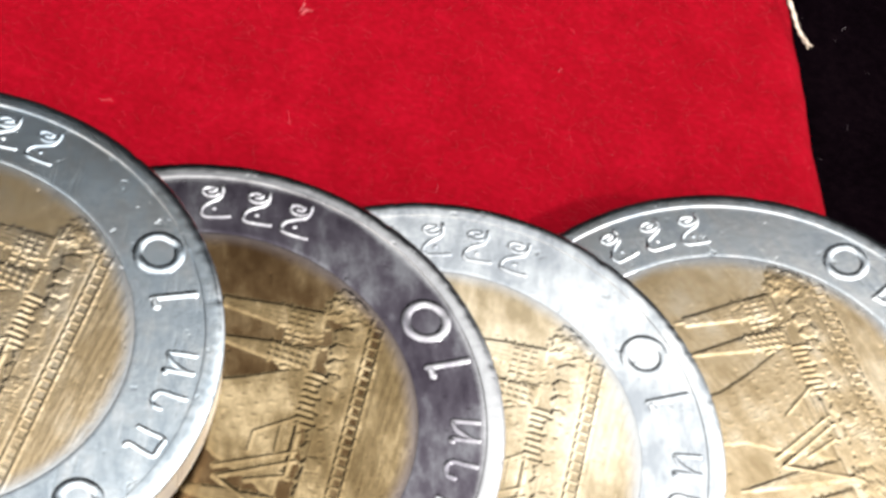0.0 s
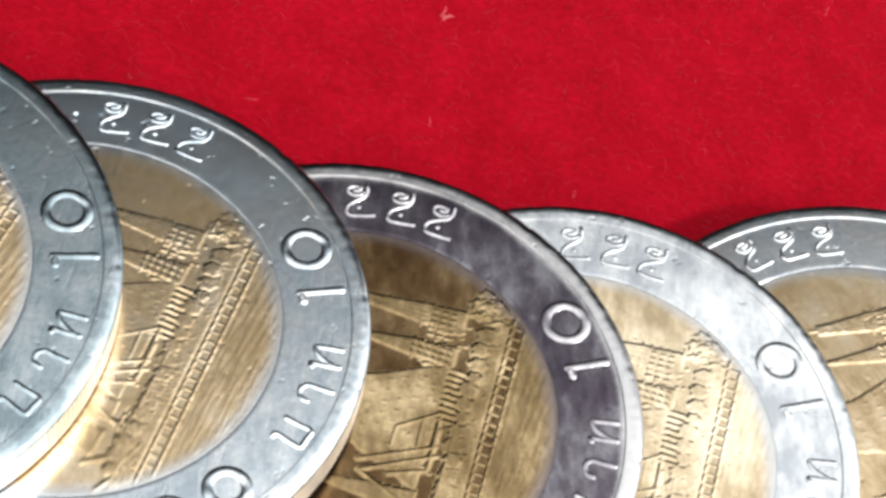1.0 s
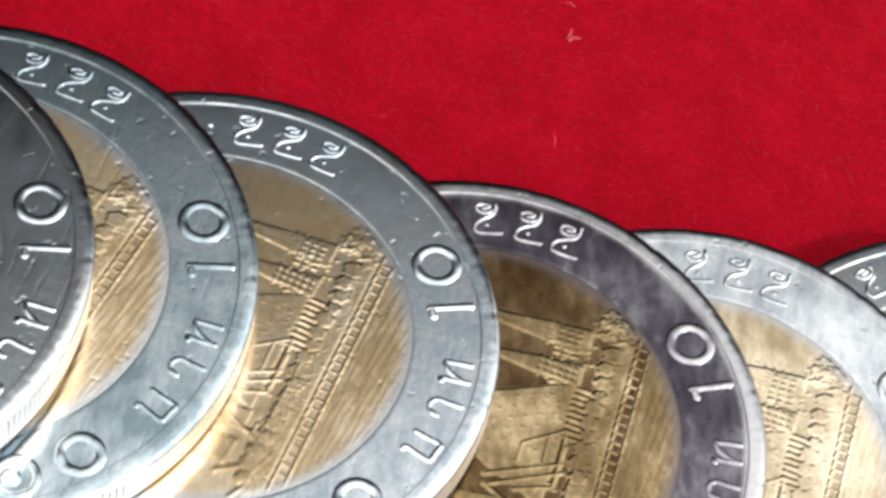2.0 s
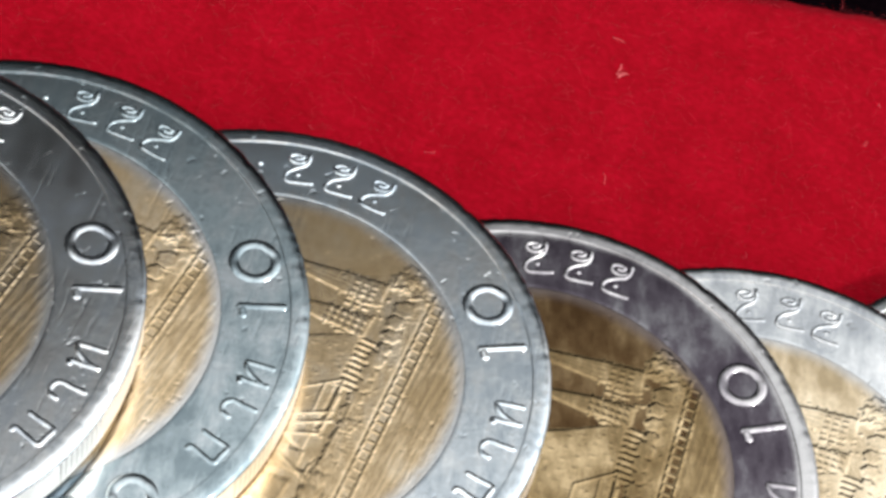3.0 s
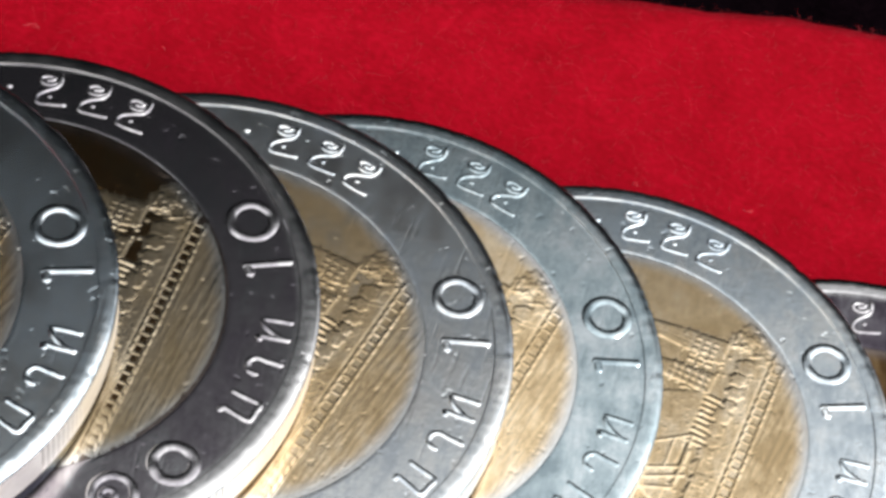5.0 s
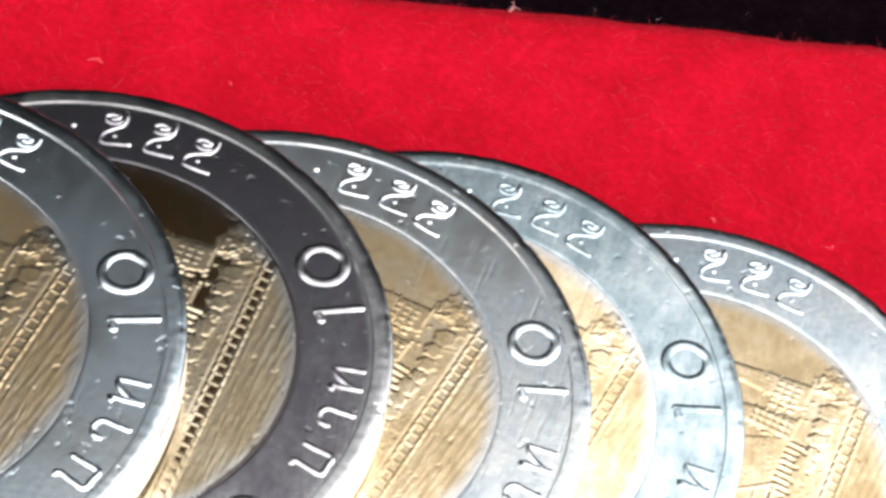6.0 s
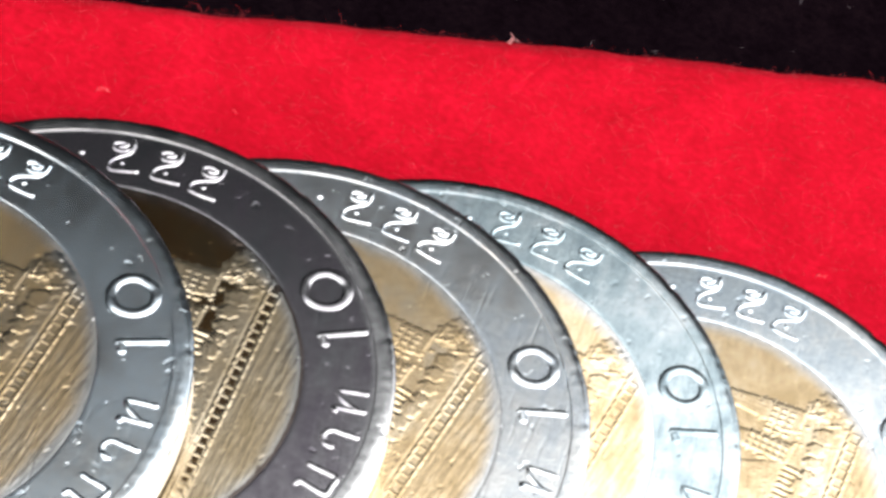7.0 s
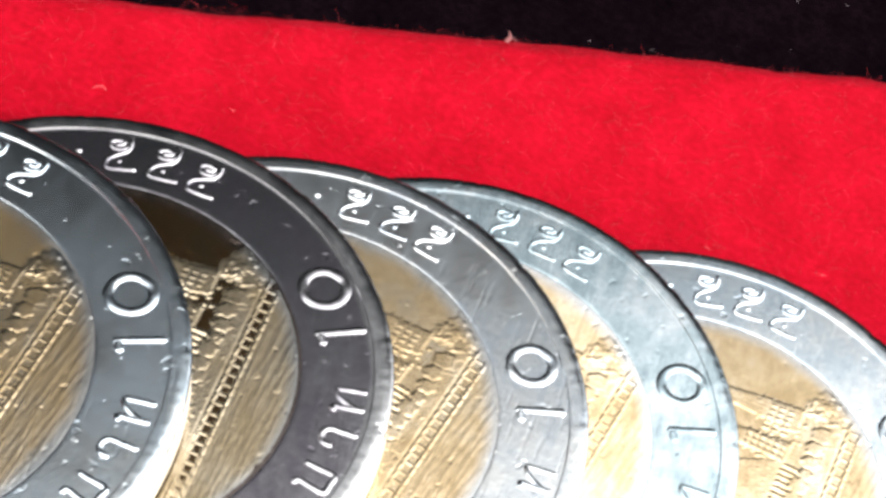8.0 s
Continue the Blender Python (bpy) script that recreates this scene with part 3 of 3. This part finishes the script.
# how far each coin's struck picture is worn down
for k, depth in enumerate((1.1, 1.35, 1.35, 0.7, 0.65, 0.6, 0.75, 0.65)):
    for o in coins[k].children:
        if o.name.startswith("core"):
            o.scale.z = depth
            o.location.z = FIELD * MM * (1 - depth)
for k in (2, 6):
    tagged(coins[k], "shiny two-tone coin, dark reflections painted into its violet-grey ring and brown-gold centre")
for k in (3, 7):
    tagged(coins[k], "worn two-tone coin, blue-grey ring, golden centre, leaning on its neighbour")
tagged(coins[4], "worn two-tone coin, greenish-grey ring, golden centre, leaning on its neighbour")
tagged(coins[0], "two-tone coin, silver ring, golden centre, lowest of the row")

# ---------------------------------------------------------------- felt and ground


def underside(x, y):
    """Height of the lowest coin's underside over a spot, or None."""
    low = None
    for c in COINS:
        m = pose(*c)
        q = m.inverted()
        nrm = m.to_3x3() @ Vector((0, 0, 1))
        base = m @ Vector((0, 0, -THICK * MM))
        z = base.z - (nrm.x * (x - base.x) + nrm.y * (y - base.y)) / nrm.z
        l = q @ Vector((x, y, z))
        if math.hypot(l.x, l.y) < 0.0138:
            low = z if low is None else min(low, z)
    return low


def far_edge(x):
    return 0.0268 + 0.2225 * x if x < 0.0105 else 0.02914 + 0.14 * (x - 0.0105)


def right_edge(y):
    return 0.0439 + 0.14 * (0.0305 - y)


def build_felt():
    nx, ny = 230, 130
    thick = 0.0014
    x0, y0 = -0.075, -0.06
    verts, faces = [], []
    tops = []
    for i in range(nx + 1):
        for j in range(ny + 1):
            v = j / ny
            u = i / nx
            yy = y0 + (0.03 - y0) * v
            x = x0 + (right_edge(yy) - x0) * u
            y = y0 + (far_edge(x) - y0) * v
            rag = noise.noise(Vector((x * 600, y * 600, 3))) * 0.00014 + noise.noise(Vector((x * 170, y * 170, 8))) * 0.0003
            if j == ny:
                y += rag
            if i == nx:
                x += rag
            z = 0.00018 * noise.noise(Vector((x * 90, y * 90, 1))) + 0.00004 * noise.noise(Vector((x * 900, y * 900, 2)))
            e = min((nx - i) / 3.0, (ny - j) / 3.0, 1.0)
            z -= 0.0004 * (1 - e) ** 2
            low = underside(x, y)
            if low is not None:
                z = min(z, low - 0.00004)
            tops.append((x, y, z))
    m = ny + 1
    verts = tops + [(x, y, -thick) for x, y, z in tops]
    off = len(tops)
    for i in range(nx):
        for j in range(ny):
            a = i * m + j
            faces.append((a, a + m, a + m + 1, a + 1))
            faces.append((off + a, off + a + 1, off + a + m + 1, off + a + m))
    rim = [i * m for i in range(nx + 1)] + [nx * m + j for j in range(1, m)] + [i * m + ny for i in range(nx - 1, -1, -1)] + [j for j in range(ny - 1, 0, -1)]
    for k, a in enumerate(rim):
        b = rim[(k + 1) % len(rim)]
        faces.append((b, a, off + a, off + b))
    return data_object("felt_sheet", verts, faces, RED)


felt = tagged(build_felt(), "bright red felt sheet with fuzzy cut edges under the coins", "felt sheet")


def ground_mesh():
    bm = bmesh.new()
    n = 60
    rows = []
    for i in range(n + 1):
        row = []
        for j in range(n + 1):
            a, b = (i / n * 2 - 1), (j / n * 2 - 1)
            x, y = 0.12 * a + 0.38 * a ** 5, 0.12 * b + 0.38 * b ** 5
            z = -0.0017 + 0.0002 * noise.noise(Vector((x * 60, y * 60, 5)))
            row.append(bm.verts.new((x, y, z)))
        rows.append(row)
    for i in range(n):
        for j in range(n):
            bm.faces.new((rows[i][j], rows[i + 1][j], rows[i + 1][j + 1], rows[i][j + 1]))
    return bm


ground = tagged(mesh_object("ground", ground_mesh(), BLACK), "black cloth spread beneath the red felt", "cloth", kind="structure")

# ---------------------------------------------------------------- fibres


def fibre_mesh(specs):
    """Thin bent hairs. specs: start, heading, length, curl, rise, radius."""
    verts, faces = [], []
    for start, head, length, curl, rise, rad in specs:
        n = 5
        p = Vector(start)
        a = head
        ring0 = len(verts)
        for i in range(n + 1):
            u = i / n
            d = Vector((math.cos(a), math.sin(a), 0))
            side = Vector((-d.y, d.x, 0))
            up = Vector((0, 0, 1))
            r = rad * (1.0 - 0.6 * u)
            c = p + up * (rise * math.sin(min(1.0, u * 1.15) * math.pi * 0.75))
            for k in range(3):
                t = 2 * math.pi * k / 3
                verts.append(tuple(c + (side * math.cos(t) + up * math.sin(t)) * r))
            p = p + d * (length / n)
            a += curl / n
        for i in range(n):
            for k in range(3):
                q0, q1 = ring0 + i * 3 + k, ring0 + i * 3 + (k + 1) % 3
                faces.append((q0, q1, q1 + 3, q0 + 3))
    return verts, faces


rnd = random.Random(11)


def on_felt():
    while True:
        x, y = rnd.uniform(-0.055, 0.047), rnd.uniform(-0.02, 0.033)
        if y < far_edge(x) - 0.0002 and x < right_edge(y) - 0.0002:
            low = underside(x, y)
            if low is None:
                return x, y


specs = []
for _ in range(4200):
    x, y = on_felt()
    specs.append(((x, y, 0.00002), rnd.uniform(0, 6.28), rnd.uniform(0.0003, 0.0010), rnd.uniform(-1.5, 1.5), rnd.uniform(0.00005, 0.0003), rnd.uniform(0.000004, 0.000008)))
v, f = fibre_mesh(specs)
tagged(data_object("felt_nap", v, f, FIBRE_RED), "short loose red fibres of the felt's nap", "fibres", kind="stuff")

specs = []
for k in range(2600):
    if k % 3:
        x = rnd.uniform(-0.055, 0.043)
        y = far_edge(x) + rnd.uniform(-0.0006, 0.0)
        head = rnd.gauss(1.57, 0.9)
    else:
        y = rnd.uniform(-0.02, 0.032)
        x = right_edge(y) + rnd.uniform(-0.0006, 0.0002)
        head = rnd.gauss(0.0, 0.9)
    specs.append(((x, y, rnd.uniform(-0.0004, 0.0001)), head, rnd.uniform(0.00008, 0.0002), rnd.uniform(-1.5, 1.5), rnd.uniform(0.0, 0.0001), rnd.uniform(0.000003, 0.000006)))
v, f = fibre_mesh(specs)
tagged(data_object("edge_fuzz", v, f, FIBRE_RED), "frayed red fibres along the felt's cut edges", "fibres", kind="stuff")

specs = []
for _ in range(240):
    x, y = on_felt()
    specs.append(((x, y, 0.00004), rnd.gauss(0.2, 0.9), rnd.uniform(0.0002, 0.0008), rnd.uniform(-3, 3), rnd.uniform(0.0001, 0.0003), rnd.uniform(0.000003, 0.000005)))
v, f = fibre_mesh(specs)
tagged(data_object("felt_hairs", v, f, FIBRE_PINK), "fine pinkish stray hairs standing off the felt", "fibres", kind="stuff")

specs = []
for _ in range(22):
    x, y = on_felt()
    specs.append(((x, y, 0.00008), rnd.uniform(0, 6.28), rnd.uniform(0.0002, 0.0008), rnd.uniform(-3, 3), rnd.uniform(0.0001, 0.0003), rnd.uniform(0.000004, 0.000006)))
v, f = fibre_mesh(specs)
tagged(data_object("lint", v, f, FIBRE_PALE), "scattered pale lint hairs lying on the felt", "lint", kind="stuff")


def tuft(x, y, z, count, length, rad, mat, name, label):
    s = [((x + rnd.uniform(-0.0001, 0.0001), y + rnd.uniform(-0.0001, 0.0001), z), rnd.uniform(0.3, 1.6), length * rnd.uniform(0.5, 1.1), rnd.uniform(-1.5, 1.5), 0.0003, rad)
         for _ in range(count)]
    v, f = fibre_mesh(s)
    return tagged(data_object(name, v, f, mat), label, "lint")


tuft(-0.0104, 0.0242, 0.0001, 3, 0.0007, 0.000014, FIBRE_PALE, "lint_tuft", "small pale lint tuft caught on the felt edge")
tuft(0.0165, 0.0235, 0.0001, 3, 0.0006, 0.000016, FIBRE_PALE, "lint_tuft", "tiny pale lint tuft lying on the red felt")


def build_thread():
    """Two plies twisted round a bent line."""
    line = smooth_line([(0.0424, 0.0345, 0.0004), (0.0434, 0.0325, 0.0006), (0.0441, 0.0306, 0.0006), (0.0446, 0.0293, 0.0004), (0.0453, 0.0284, 0.0003)], 14)
    bm = bmesh.new()
    for ply in (0, math.pi):
        rings = []
        for i, p in enumerate(line):
            d = (line[min(i + 1, len(line) - 1)] - line[max(i - 1, 0)]).normalized()
            s = d.cross(Vector((0, 0, 1))).normalized()
            u = s.cross(d)
            a = ply + i * 0.55
            loose = 1.0 + 1.2 * max(0, i - len(line) * 0.8) / (len(line) * 0.2)
            c = p + (s * math.cos(a) + u * math.sin(a)) * 0.00006 * loose
            r = 0.00008 * (1.0 - 0.45 * i / len(line))
            rings.append([bm.verts.new(c + (s * math.cos(t) + u * math.sin(t)) * r) for t in (0, 1.257, 2.513, 3.77, 5.027)])
        for a, b in zip(rings, rings[1:]):
            for k in range(5):
                bm.faces.new((a[k], a[(k + 1) % 5], b[(k + 1) % 5], b[k]))
    return bm


tagged(mesh_object("loose_thread", build_thread(), THREAD), "pale twisted thread end along the felt's cut edge", "thread")

specs = []
for _ in range(260):
    x, y = rnd.uniform(-0.04, 0.07), rnd.uniform(0.015, 0.05)
    if y > far_edge(x) + 0.001 or x > right_edge(y) + 0.001:
        specs.append(((x, y, -0.0015), rnd.uniform(0, 6.28), rnd.uniform(0.00005, 0.0004), rnd.uniform(-3, 3), 0.00005, rnd.uniform(0.000008, 0.000014)))
v, f = fibre_mesh(specs)
DUST = plain("grey_dust", (0.16, 0.13, 0.14), 0.9, 900, 0.3)
tagged(data_object("dust_specks", v, f, DUST), "fine grey dust specks on the black cloth", "dust", kind="stuff")
